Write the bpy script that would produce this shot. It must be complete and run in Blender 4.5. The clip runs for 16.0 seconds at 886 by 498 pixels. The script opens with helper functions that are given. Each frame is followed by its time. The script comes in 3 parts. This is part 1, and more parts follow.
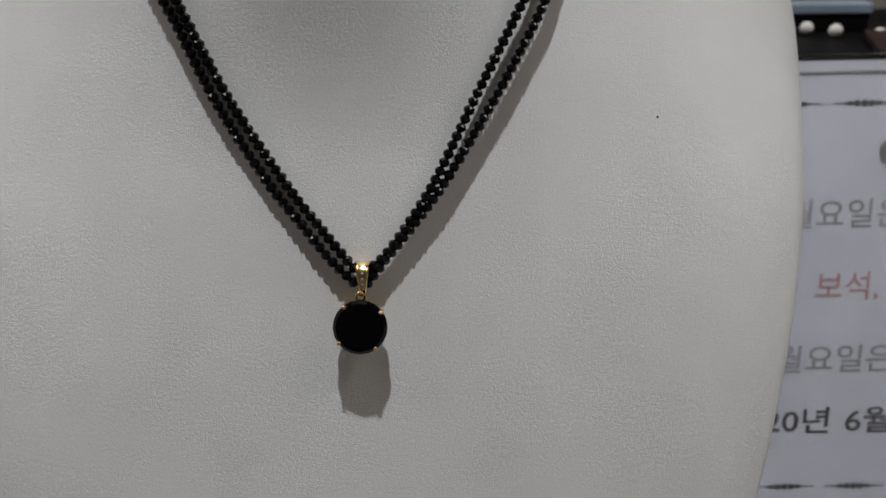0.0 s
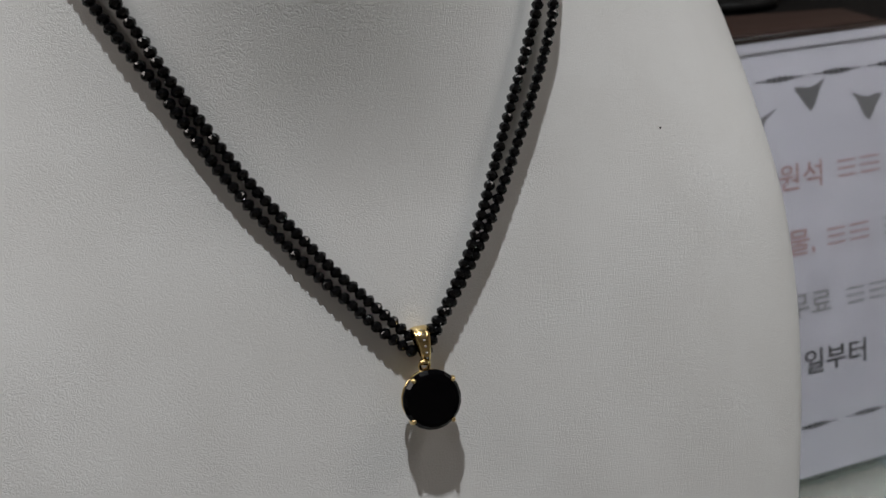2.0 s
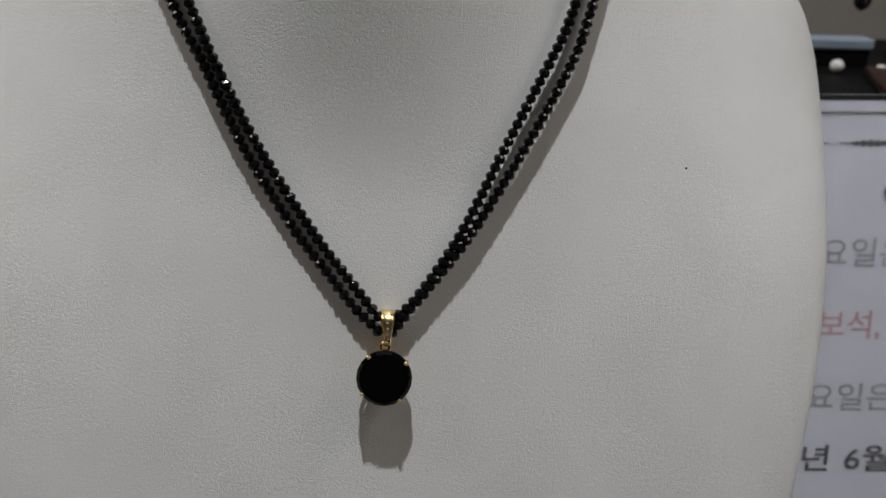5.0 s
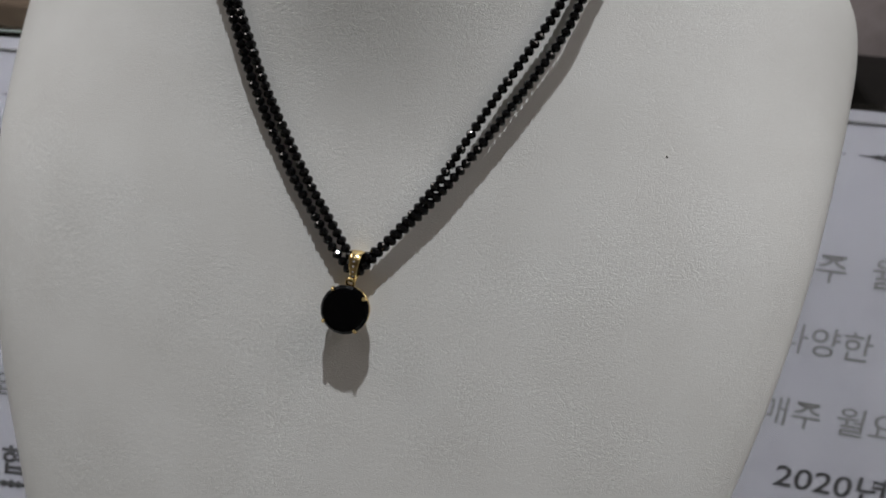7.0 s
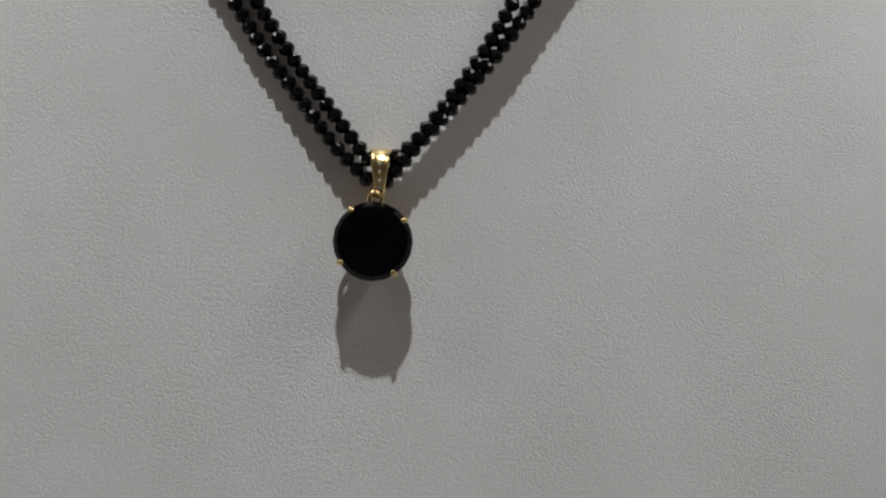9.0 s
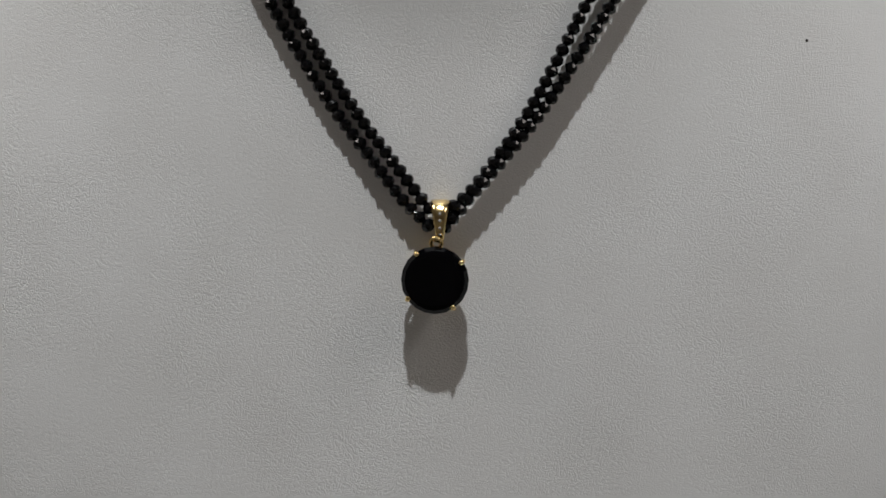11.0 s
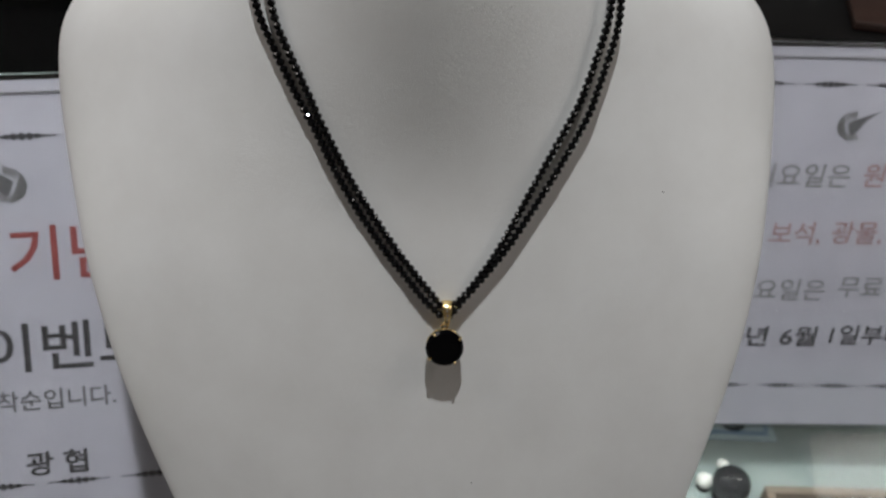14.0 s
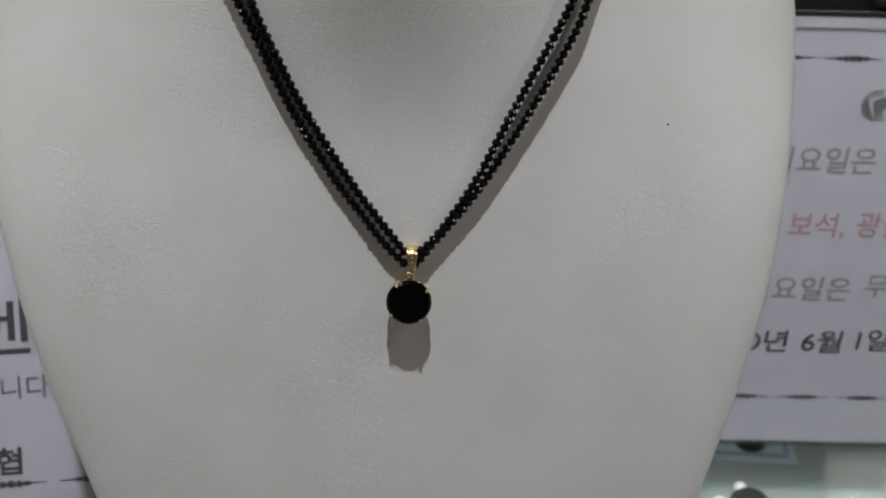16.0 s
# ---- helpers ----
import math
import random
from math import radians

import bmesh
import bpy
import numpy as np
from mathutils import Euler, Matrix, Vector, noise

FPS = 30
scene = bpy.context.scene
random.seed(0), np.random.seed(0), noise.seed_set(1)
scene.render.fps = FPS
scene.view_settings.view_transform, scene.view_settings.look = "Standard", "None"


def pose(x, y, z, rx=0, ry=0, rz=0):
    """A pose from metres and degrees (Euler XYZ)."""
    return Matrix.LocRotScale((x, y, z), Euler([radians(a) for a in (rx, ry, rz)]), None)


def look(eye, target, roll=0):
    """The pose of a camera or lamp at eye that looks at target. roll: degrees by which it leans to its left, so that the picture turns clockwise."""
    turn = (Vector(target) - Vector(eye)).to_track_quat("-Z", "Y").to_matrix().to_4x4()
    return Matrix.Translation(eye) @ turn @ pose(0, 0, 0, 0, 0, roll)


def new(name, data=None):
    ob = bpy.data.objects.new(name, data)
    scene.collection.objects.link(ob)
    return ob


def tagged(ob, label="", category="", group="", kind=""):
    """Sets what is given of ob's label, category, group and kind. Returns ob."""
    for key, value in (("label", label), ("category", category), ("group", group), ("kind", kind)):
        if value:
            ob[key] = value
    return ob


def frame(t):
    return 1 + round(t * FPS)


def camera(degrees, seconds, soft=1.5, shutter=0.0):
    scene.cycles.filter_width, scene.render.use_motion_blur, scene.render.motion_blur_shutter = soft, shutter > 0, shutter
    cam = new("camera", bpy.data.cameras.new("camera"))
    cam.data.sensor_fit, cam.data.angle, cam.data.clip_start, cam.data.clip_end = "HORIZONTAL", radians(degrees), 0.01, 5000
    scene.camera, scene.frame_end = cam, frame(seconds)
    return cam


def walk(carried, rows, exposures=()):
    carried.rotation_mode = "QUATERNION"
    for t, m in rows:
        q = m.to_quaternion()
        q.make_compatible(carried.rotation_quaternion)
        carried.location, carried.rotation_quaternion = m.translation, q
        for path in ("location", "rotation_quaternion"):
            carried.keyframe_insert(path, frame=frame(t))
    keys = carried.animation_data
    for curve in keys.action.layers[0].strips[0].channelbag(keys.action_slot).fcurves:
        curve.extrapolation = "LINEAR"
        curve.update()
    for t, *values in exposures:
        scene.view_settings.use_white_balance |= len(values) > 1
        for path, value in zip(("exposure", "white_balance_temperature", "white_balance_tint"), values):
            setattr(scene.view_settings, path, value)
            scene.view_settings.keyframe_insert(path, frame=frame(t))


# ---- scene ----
cam = camera(56.90, 16.0)
PATH = [
    (0, (0.02563, 0.01285, 0.27451), (-0.2202, 1.8426, -0.4946), -1.46),
    (0.5, (0.01214, 0.01808, 0.27656), (-0.1211, 1.8603, -0.4905), -0.96),
    (1, (-0.00584, 0.02428, 0.27880), (-0.0003, 1.8736, -0.4827), -2.22),
    (1.5, (-0.02091, 0.02834, 0.27995), (0.1286, 1.8682, -0.4899), -3.00),
    (2, (-0.03424, 0.03211, 0.27932), (0.2315, 1.8624, -0.4819), -4.87),
    (2.5, (-0.04326, 0.03461, 0.27641), (0.3079, 1.8486, -0.4893), -6.80),
    (3, (-0.04852, 0.03936, 0.27958), (0.3636, 1.8310, -0.5079), -8.59),
    (3.5, (-0.04908, 0.03871, 0.27303), (0.3209, 1.8445, -0.5030), -8.37),
    (4, (-0.02338, 0.03066, 0.27793), (0.1117, 1.8761, -0.4812), -6.29),
    (4.2, (-0.01836, 0.02807, 0.27880), (0.0718, 1.8854, -0.4576), -3.80),
    (6.3, (0.06282, 0.00535, 0.28604), (-0.4871, 1.7641, -0.4915), 1.05),
    (6.5, (0.06162, 0.00456, 0.28494), (-0.4790, 1.7685, -0.4873), 2.05),
    (7, (0.06712, 0.01035, 0.28416), (-0.5235, 1.7464, -0.5141), 3.37),
    (7.5, (0.04490, 0.01839, 0.27335), (-0.4518, 1.7833, -0.5257), 2.58),
    (8, (0.03663, 0.04876, 0.25185), (-0.4103, 1.8052, -0.5939), 0.32),
    (8.5, (0.02122, 0.06428, 0.22842), (-0.3359, 1.8963, -0.4900), 0.25),
    (8.7, (0.01193, 0.06208, 0.22734), (-0.2428, 1.9255, -0.4530), 1.47),
    (11, (0.00949, 0.04099, 0.24846), (-0.3186, 1.8598, -0.5159), -0.22),
    (11.5, (0.00308, 0.01562, 0.27054), (-0.2136, 1.8465, -0.5047), 1.98),
    (12, (-0.00244, -0.00077, 0.30236), (-0.1999, 1.8220, -0.4967), 2.24),
    (12.5, (-0.00019, -0.01199, 0.32928), (-0.1749, 1.7661, -0.5695), 2.24),
    (13, (-0.00364, -0.02472, 0.37118), (-0.1563, 1.6815, -0.6611), 2.05),
    (13.5, (-0.00222, -0.02977, 0.38449), (-0.1495, 1.6147, -0.7442), 1.67),
    (14, (-0.00138, -0.02488, 0.37260), (-0.1408, 1.5957, -0.7912), 1.77),
    (14.5, (0.00500, -0.02029, 0.36088), (-0.1386, 1.5953, -0.8092), 1.60),
    (15, (0.00819, -0.01257, 0.35087), (-0.1374, 1.5982, -0.8257), 1.69),
    (15.5, (0.01028, -0.01103, 0.34126), (-0.1468, 1.6123, -0.8164), 1.81),
    (16, (0.01110, -0.00629, 0.32073), (-0.1611, 1.6773, -0.7450), 1.64),
]
walk(cam, [(t, look(eye, target, roll)) for t, eye, target, roll in PATH])
cam.data.dof.use_dof = True
cam.data.dof.focus_distance = 0.185
cam.data.dof.aperture_fstop = 24.0

# ---------------------------------------------------------------- plan
TABLE = -0.046           # top of the glass counter
SHELF_TOP = -0.102       # display shelf under the glass
PLINTH_TOP = 0.1895
FLOOR = -0.93
CEIL = 1.75
BUST = Matrix.Translation((-0.0185, 0.1879, 0.1803)) @ pose(0, 0, 0, 0, 0, 9) @ pose(0, 0, 0, -20.5, 0, 0)


def at_bust(u, v, n):
    """A place in millimetres across, up and out of the chest, in metres of the bust: x across, y into it, z up."""
    return Vector((u, -n, v)) / 1000


# ---------------------------------------------------------------- world and lamps
world = bpy.data.worlds.new("world")
scene.world = world
world.use_nodes = True
world.node_tree.nodes["Background"].inputs["Color"].default_value = (0.9, 0.95, 1.0, 1)
world.node_tree.nodes["Background"].inputs["Strength"].default_value = 0.05


def lamp(name, place, target, size, power, colour):
    data = bpy.data.lights.new(name, "AREA")
    data.shape, data.size, data.energy, data.color = "DISK", size, power, colour
    ob = new(name, data)
    ob.matrix_world = look(place, target)
    return ob


CHEST = BUST @ at_bust(0, 20, 2)
TOWARDS = (BUST.to_3x3() @ Vector((0.0, -math.cos(radians(65)), math.sin(radians(65))))).normalized()
KEY = CHEST + TOWARDS * ((CEIL - 0.03 - CHEST.z) / TOWARDS.z)
KEY_TINT, FILL_TINT = (0.95, 0.98, 1.0), (1.0, 0.925, 0.875)
LAMPS = [(KEY, CHEST, 0.045, 16.1, KEY_TINT)]
for x, y, power in ((-1.3, 0.22, 15.2), (1.3, 0.22, 11.8)):
    LAMPS.append((Vector((x, y, CEIL - 0.03)), Vector((x * 0.8, y * 0.8, 0.0)), 1.0, power, FILL_TINT))
for place, target, size, power, colour in LAMPS:
    lamp("lamp_light", place, target, size, power, colour)


# ---------------------------------------------------------------- materials
def material(name, colour, rough=0.5, metal=0.0, **more):
    m = bpy.data.materials.new(name)
    m.use_nodes = True
    b = m.node_tree.nodes["Principled BSDF"]
    b.inputs["Base Color"].default_value = (*colour, 1)
    b.inputs["Roughness"].default_value = rough
    b.inputs["Metallic"].default_value = metal
    for key, value in more.items():
        b.inputs[key.replace("_", " ")].default_value = value
    return m


def node(m, kind, **inputs):
    n = m.node_tree.nodes.new(kind)
    for key, value in inputs.items():
        n.inputs[key.replace("_", " ")].default_value = value
    return n


def mottle(m, low, high, scale, detail=4.0, rough=None):
    """Vary the colour between low and high, and if asked the roughness, by noise in the object's metres."""
    link, b = m.node_tree.links.new, m.node_tree.nodes["Principled BSDF"]
    where = node(m, "ShaderNodeTexCoord")
    grain = node(m, "ShaderNodeTexNoise", Scale=scale, Detail=detail, Roughness=0.6)
    ramp = node(m, "ShaderNodeValToRGB")
    ramp.color_ramp.elements[0].color, ramp.color_ramp.elements[1].color = (*low, 1), (*high, 1)
    ramp.color_ramp.elements[0].position, ramp.color_ramp.elements[1].position = 0.3, 0.7
    link(where.outputs["Object"], grain.inputs["Vector"])
    link(grain.outputs["Fac"], ramp.inputs["Fac"])
    link(ramp.outputs["Color"], b.inputs["Base Color"])
    if rough:
        span = node(m, "ShaderNodeMapRange", To_Min=rough[0], To_Max=rough[1])
        link(grain.outputs["Fac"], span.inputs["Value"])
        link(span.outputs["Result"], b.inputs["Roughness"])
    return where


def relief(m, scale, depth, strength=1.0, detail=3.0):
    link, b = m.node_tree.links.new, m.node_tree.nodes["Principled BSDF"]
    where = node(m, "ShaderNodeTexCoord")
    grain = node(m, "ShaderNodeTexNoise", Scale=scale, Detail=detail)
    bump = node(m, "ShaderNodeBump", Strength=strength, Distance=depth)
    link(where.outputs["Object"], grain.inputs["Vector"])
    link(grain.outputs["Fac"], bump.inputs["Height"])
    link(bump.outputs["Normal"], b.inputs["Normal"])
    return m


def leatherette():
    """Off-white embossed leatherette: fine wrinkled cells about a millimetre across, faint soiling."""
    m = material("leatherette", (0.74, 0.72, 0.69), 0.5)
    link, b = m.node_tree.links.new, m.node_tree.nodes["Principled BSDF"]
    where = mottle(m, (0.735, 0.725, 0.71), (0.79, 0.785, 0.775), 35.0, 5.0, (0.42, 0.56))
    warp = node(m, "ShaderNodeTexNoise", Scale=260.0, Detail=2.0)
    mix = node(m, "ShaderNodeMixRGB", Fac=0.0035)
    mix.blend_type = "LINEAR_LIGHT"
    stretch = node(m, "ShaderNodeMapping", Scale=(0.5, 1.0, 1.3))
    cells = node(m, "ShaderNodeTexVoronoi", Scale=1500.0)
    cells.feature = "DISTANCE_TO_EDGE"
    fine = node(m, "ShaderNodeTexNoise", Scale=2400.0, Detail=3.0)
    soft = node(m, "ShaderNodeMapRange", From_Max=0.22)
    soft.interpolation_type = "SMOOTHSTEP"
    add = node(m, "ShaderNodeMath")
    add.operation = "MULTIPLY_ADD"
    add.inputs[1].default_value = 0.12
    bump = node(m, "ShaderNodeBump", Distance=0.00014)
    patch = node(m, "ShaderNodeTexNoise", Scale=26.0, Detail=2.0)
    uneven = node(m, "ShaderNodeMapRange", From_Min=0.35, From_Max=0.68, To_Min=0.15, To_Max=0.43)
    link(where.outputs["Object"], patch.inputs["Vector"])
    link(patch.outputs["Fac"], uneven.inputs["Value"])
    link(uneven.outputs["Result"], bump.inputs["Strength"])
    link(where.outputs["Object"], warp.inputs["Vector"])
    link(where.outputs["Object"], mix.inputs["Color1"])
    link(warp.outputs["Color"], mix.inputs["Color2"])
    link(mix.outputs["Color"], stretch.inputs["Vector"])
    link(stretch.outputs["Vector"], cells.inputs["Vector"])
    link(stretch.outputs["Vector"], fine.inputs["Vector"])
    link(cells.outputs["Distance"], soft.inputs["Value"])
    link(fine.outputs["Fac"], add.inputs[0])
    link(soft.outputs["Result"], add.inputs[2])
    link(add.outputs["Value"], bump.inputs["Height"])
    link(bump.outputs["Normal"], b.inputs["Normal"])
    return m


def wood(name, low, high):
    m = material(name, low, 0.45)
    where = mottle(m, low, high, 6.0, 6.0, (0.35, 0.6))
    stretch = node(m, "ShaderNodeMapping", Scale=(1.0, 12.0, 12.0))
    grain = next(n for n in m.node_tree.nodes if n.bl_idname == "ShaderNodeTexNoise")
    m.node_tree.links.new(where.outputs["Object"], stretch.inputs["Vector"])
    m.node_tree.links.new(stretch.outputs["Vector"], grain.inputs["Vector"])
    return m


LEATHER = leatherette()
SPINEL = material("black_spinel", (0.003, 0.003, 0.0035), 0.03, 0.0, IOR=1.72, Specular_IOR_Level=0.24)
ONYX = material("black_onyx", (0.0015, 0.0015, 0.002), 0.03, 0.0, IOR=1.54, Specular_IOR_Level=0.14)
GOLD = relief(material("gold", (0.93, 0.70, 0.33), 0.16, 1.0), 900.0, 0.00008)
DIAMOND = material("clear_stone", (0.95, 0.95, 0.95), 0.02, 0.0, IOR=2.2, Transmission_Weight=0.6)
SPECK = material("soil", (0.03, 0.025, 0.02), 0.8)
PAPER = material("paper", (0.62, 0.62, 0.69), 0.7)
mottle(PAPER, (0.375, 0.37, 0.42), (0.42, 0.415, 0.465), 30.0)
INK = material("grey_ink", (0.05, 0.05, 0.055), 0.6)
INK_MID = material("dark_grey_ink", (0.11, 0.11, 0.115), 0.6)
INK_SOFT = material("soft_grey_ink", (0.2, 0.2, 0.205), 0.6)
INK_RED = material("red_ink", (0.25, 0.058, 0.055), 0.6)
INK_PINK = material("pale_red_ink", (0.31, 0.19, 0.19), 0.6)
ACRYLIC = material("acrylic", (0.97, 0.98, 0.98), 0.03, 0.0, IOR=1.49, Transmission_Weight=1.0)
GLASS = material("counter_glass", (0.93, 0.98, 0.96), 0.02, 0.0, IOR=1.5, Transmission_Weight=1.0)
BLACK = material("black_lacquer", (0.006, 0.006, 0.006), 0.4, 0.0, Specular_IOR_Level=0.08)
mottle(BLACK, (0.003, 0.003, 0.003), (0.008, 0.0075, 0.0075), 12.0, 4.0, (0.35, 0.55))
STEEL = relief(material("steel", (0.6, 0.6, 0.6), 0.28, 1.0), 300.0, 0.0002, 0.3)
BROWN = wood("brown_wood", (0.10, 0.07, 0.05), (0.2, 0.15, 0.11))
RUST = wood("red_brown_wood", (0.02, 0.0095, 0.007), (0.035, 0.017, 0.012))
WALL = relief(material("wall_paint", (0.62, 0.6, 0.57), 0.85), 60.0, 0.001)
mottle(WALL, (0.58, 0.56, 0.53), (0.66, 0.64, 0.61), 3.0)
FLOORING = material("floor_stone", (0.3, 0.28, 0.26), 0.3)
mottle(FLOORING, (0.22, 0.2, 0.19), (0.36, 0.33, 0.3), 5.0, 6.0, (0.2, 0.4))
SHELF = material("pale_green_board", (0.55, 0.64, 0.6), 0.6)
mottle(SHELF, (0.18, 0.215, 0.21), (0.25, 0.285, 0.275), 14.0)
TEAL = material("teal_card", (0.42, 0.60, 0.62), 0.55)
mottle(TEAL, (0.27, 0.34, 0.38), (0.32, 0.39, 0.43), 25.0)
BLUE = material("blue_edging", (0.13, 0.2, 0.3), 0.5)
TAN = material("tan_suede", (0.3, 0.22, 0.16), 0.85)
mottle(TAN, (0.06, 0.047, 0.036), (0.11, 0.087, 0.066), 60.0)
STONE_DARK = material("dark_polished_stone", (0.03, 0.03, 0.035), 0.08)
mottle(STONE_DARK, (0.006, 0.006, 0.008), (0.02, 0.019, 0.02), 90.0)
# pearl white, also given to the balls that imitate glints under the glass
PEARL_GLINT = material("pearl", (0.82, 0.8, 0.76), 0.12)
mottle(PEARL_GLINT, (0.62, 0.6, 0.56), (0.72, 0.7, 0.67), 200.0)
GLOW = material("lamp_diffuser", (0.9, 0.9, 0.88), 0.5)


# ---------------------------------------------------------------- building helpers
def part(name, bm, mat, parent=None, label="", smooth=False):
    mesh = bpy.data.meshes.new(name)
    bm.to_mesh(mesh)
    bm.free()
    mesh.materials.append(mat)
    if smooth:
        mesh.shade_smooth()
    ob = new(name, mesh)
    ob.parent = parent
    return tagged(ob, label)


def thing(name, m, label, category, group="", kind=""):
    ob = new(name)
    ob.empty_display_size = 0.02
    ob.matrix_world = m
    return tagged(ob, label, category, group, kind)


def box(size, centre=(0, 0, 0), bevel=0.0, segments=2):
    bm = bmesh.new()
    bmesh.ops.create_cube(bm, size=1, matrix=Matrix.Translation(centre) @ Matrix.Diagonal((*size, 1)))
    if bevel:
        bmesh.ops.bevel(bm, geom=list(bm.edges), offset=bevel, segments=segments, affect="EDGES", profile=0.5)
    return bm


def merge(*parts):
    """Join several bmeshes into the first."""
    first = parts[0]
    for other in parts[1:]:
        mesh = bpy.data.meshes.new("joined")
        other.to_mesh(mesh)
        other.free()
        first.from_mesh(mesh)
        bpy.data.meshes.remove(mesh)
    return first


def lathe(profile, segments=32, m=Matrix(), caps=True):
    """A turned form from (radius, height) pairs about z."""
    bm = bmesh.new()
    rings = []
    for r, h in profile:
        if r < 1e-7:
            rings.append([bm.verts.new(m @ Vector((0, 0, h)))])
        else:
            rings.append([bm.verts.new(m @ Vector((r * math.cos(a), r * math.sin(a), h))) for a in (2 * math.pi * i / segments for i in range(segments))])
    for low, high in zip(rings, rings[1:]):
        for i in range(segments):
            j = (i + 1) % segments
            ring = [low[i % len(low)], low[j % len(low)], high[j % len(high)], high[i % len(high)]]
            ring = list(dict.fromkeys(ring))
            if len(ring) > 2:
                bm.faces.new(ring)
    for ring in (rings[0], rings[-1]):
        if caps and len(ring) > 2:
            bm.faces.new(ring)
    bmesh.ops.recalc_face_normals(bm, faces=bm.faces)
    return bm


def tube(points, radius, sides=10, closed=False):
    """A round wire along points; radius is a number or one for each point."""
    bm = bmesh.new()
    points = [Vector(p) for p in points]
    count = len(points)
    radii = radius if isinstance(radius, (list, tuple)) else [radius] * count
    rings = []
    side = None
    for i, p in enumerate(points):
        a, b = points[(i - 1) % count if closed else max(i - 1, 0)], points[(i + 1) % count if closed else min(i + 1, count - 1)]
        way = (b - a).normalized()
        side = side - way * side.dot(way) if side else way.orthogonal()
        side.normalize()
        up = way.cross(side)
        rings.append([bm.verts.new(p + radii[i] * (side * math.cos(k) + up * math.sin(k))) for k in (2 * math.pi * n / sides for n in range(sides))])
    pairs = list(zip(rings, rings[1:])) + ([(rings[-1], rings[0])] if closed else [])
    for low, high in pairs:
        for i in range(sides):
            j = (i + 1) % sides
            bm.faces.new((low[i], low[j], high[j], high[i]))
    if not closed:
        bm.faces.new(rings[0][::-1])
        bm.faces.new(rings[-1])
    bmesh.ops.recalc_face_normals(bm, faces=bm.faces)
    return bm


def spline(points, step):
    """Points at even steps along a smooth curve through the given ones, with its directions."""
    pts = [Vector(p) for p in points]
    fine = []
    for i in range(len(pts) - 1):
        p0, p1, p2, p3 = pts[max(i - 1, 0)], pts[i], pts[i + 1], pts[min(i + 2, len(pts) - 1)]
        for k in range(24):
            s = k / 24
            fine.append(0.5 * (2 * p1 + (p2 - p0) * s + (2 * p0 - 5 * p1 + 4 * p2 - p3) * s * s + (3 * p1 - p0 - 3 * p2 + p3) * s ** 3))
    fine.append(pts[-1])
    out, gone, goal = [], 0.0, 0.0
    for a, b in zip(fine, fine[1:]):
        length = (b - a).length
        while goal <= gone + length and length > 0:
            out.append((a.lerp(b, (goal - gone) / length), (b - a).normalized()))
            goal += step
        gone += length
    return out


def blend(table, x):
    """A smooth value from rows (x, y)."""
    xs, ys = zip(*table)
    if x <= xs[0]:
        return ys[0]
    for i in range(len(xs) - 1):
        if x <= xs[i + 1]:
            y0, y1, y2, y3 = ys[max(i - 1, 0)], ys[i], ys[i + 1], ys[min(i + 2, len(ys) - 1)]
            x0, x1, x2, x3 = xs[max(i - 1, 0)], xs[i], xs[i + 1], xs[min(i + 2, len(xs) - 1)]
            h = x2 - x1
            m1, m2 = (y2 - y0) / (x2 - x0) * h, (y3 - y1) / (x3 - x1) * h
            s = (x - x1) / h
            return (2 * s ** 3 - 3 * s * s + 1) * y1 + (s ** 3 - 2 * s * s + s) * m1 + (3 * s * s - 2 * s ** 3) * y2 + (s ** 3 - s * s) * m2
    return ys[-1]


# ---------------------------------------------------------------- room
def wall(name, size, centre, mat, label):
    return tagged(part(name, box(size, centre), mat), label, "wall" if "wall" in name else name, "", "structure")


wall("floor", (6.4, 6.4, 0.1), (0, 0, FLOOR - 0.05), FLOORING, "polished brown stone shop floor")
wall("ceiling", (6.4, 6.4, 0.1), (0, 0, CEIL + 0.05), WALL, "plain painted shop ceiling")
wall("wall_north", (6.4, 0.1, CEIL - FLOOR), (0, 3.15, (CEIL + FLOOR) / 2), WALL, "plain painted wall far behind the counter")
wall("wall_south", (6.4, 0.1, CEIL - FLOOR), (0, -3.15, (CEIL + FLOOR) / 2), WALL, "plain painted wall opposite the counter")
wall("wall_west", (0.1, 6.2, CEIL - FLOOR), (-3.15, 0, (CEIL + FLOOR) / 2), WALL, "plain painted side wall")
wall("wall_east", (0.1, 6.2, CEIL - FLOOR), (3.15, 0, (CEIL + FLOOR) / 2), WALL, "plain painted side wall")


def downlight(place, target, size):
    m = look(place, target)
    ob = thing("ceiling_lamp", m, "round metal ceiling lamp, lit", "lamp", "ceiling lamps")
    r = size / 2
    part("housing", lathe([(r + 0.004, -0.01), (r + 0.02, -0.01), (r + 0.022, 0.0), (r + 0.02, 0.05), (r * 0.6, 0.07), (0, 0.07)], 40, Matrix(), False), STEEL, ob, smooth=True)
    part("reflector", lathe([(r + 0.003, -0.008), (r * 0.9, 0.03), (0, 0.035)], 40, Matrix(), False), GLOW, ob, "pale inner reflector", True)


for place, target, size, power, colour in LAMPS:
    downlight(place, target, size)


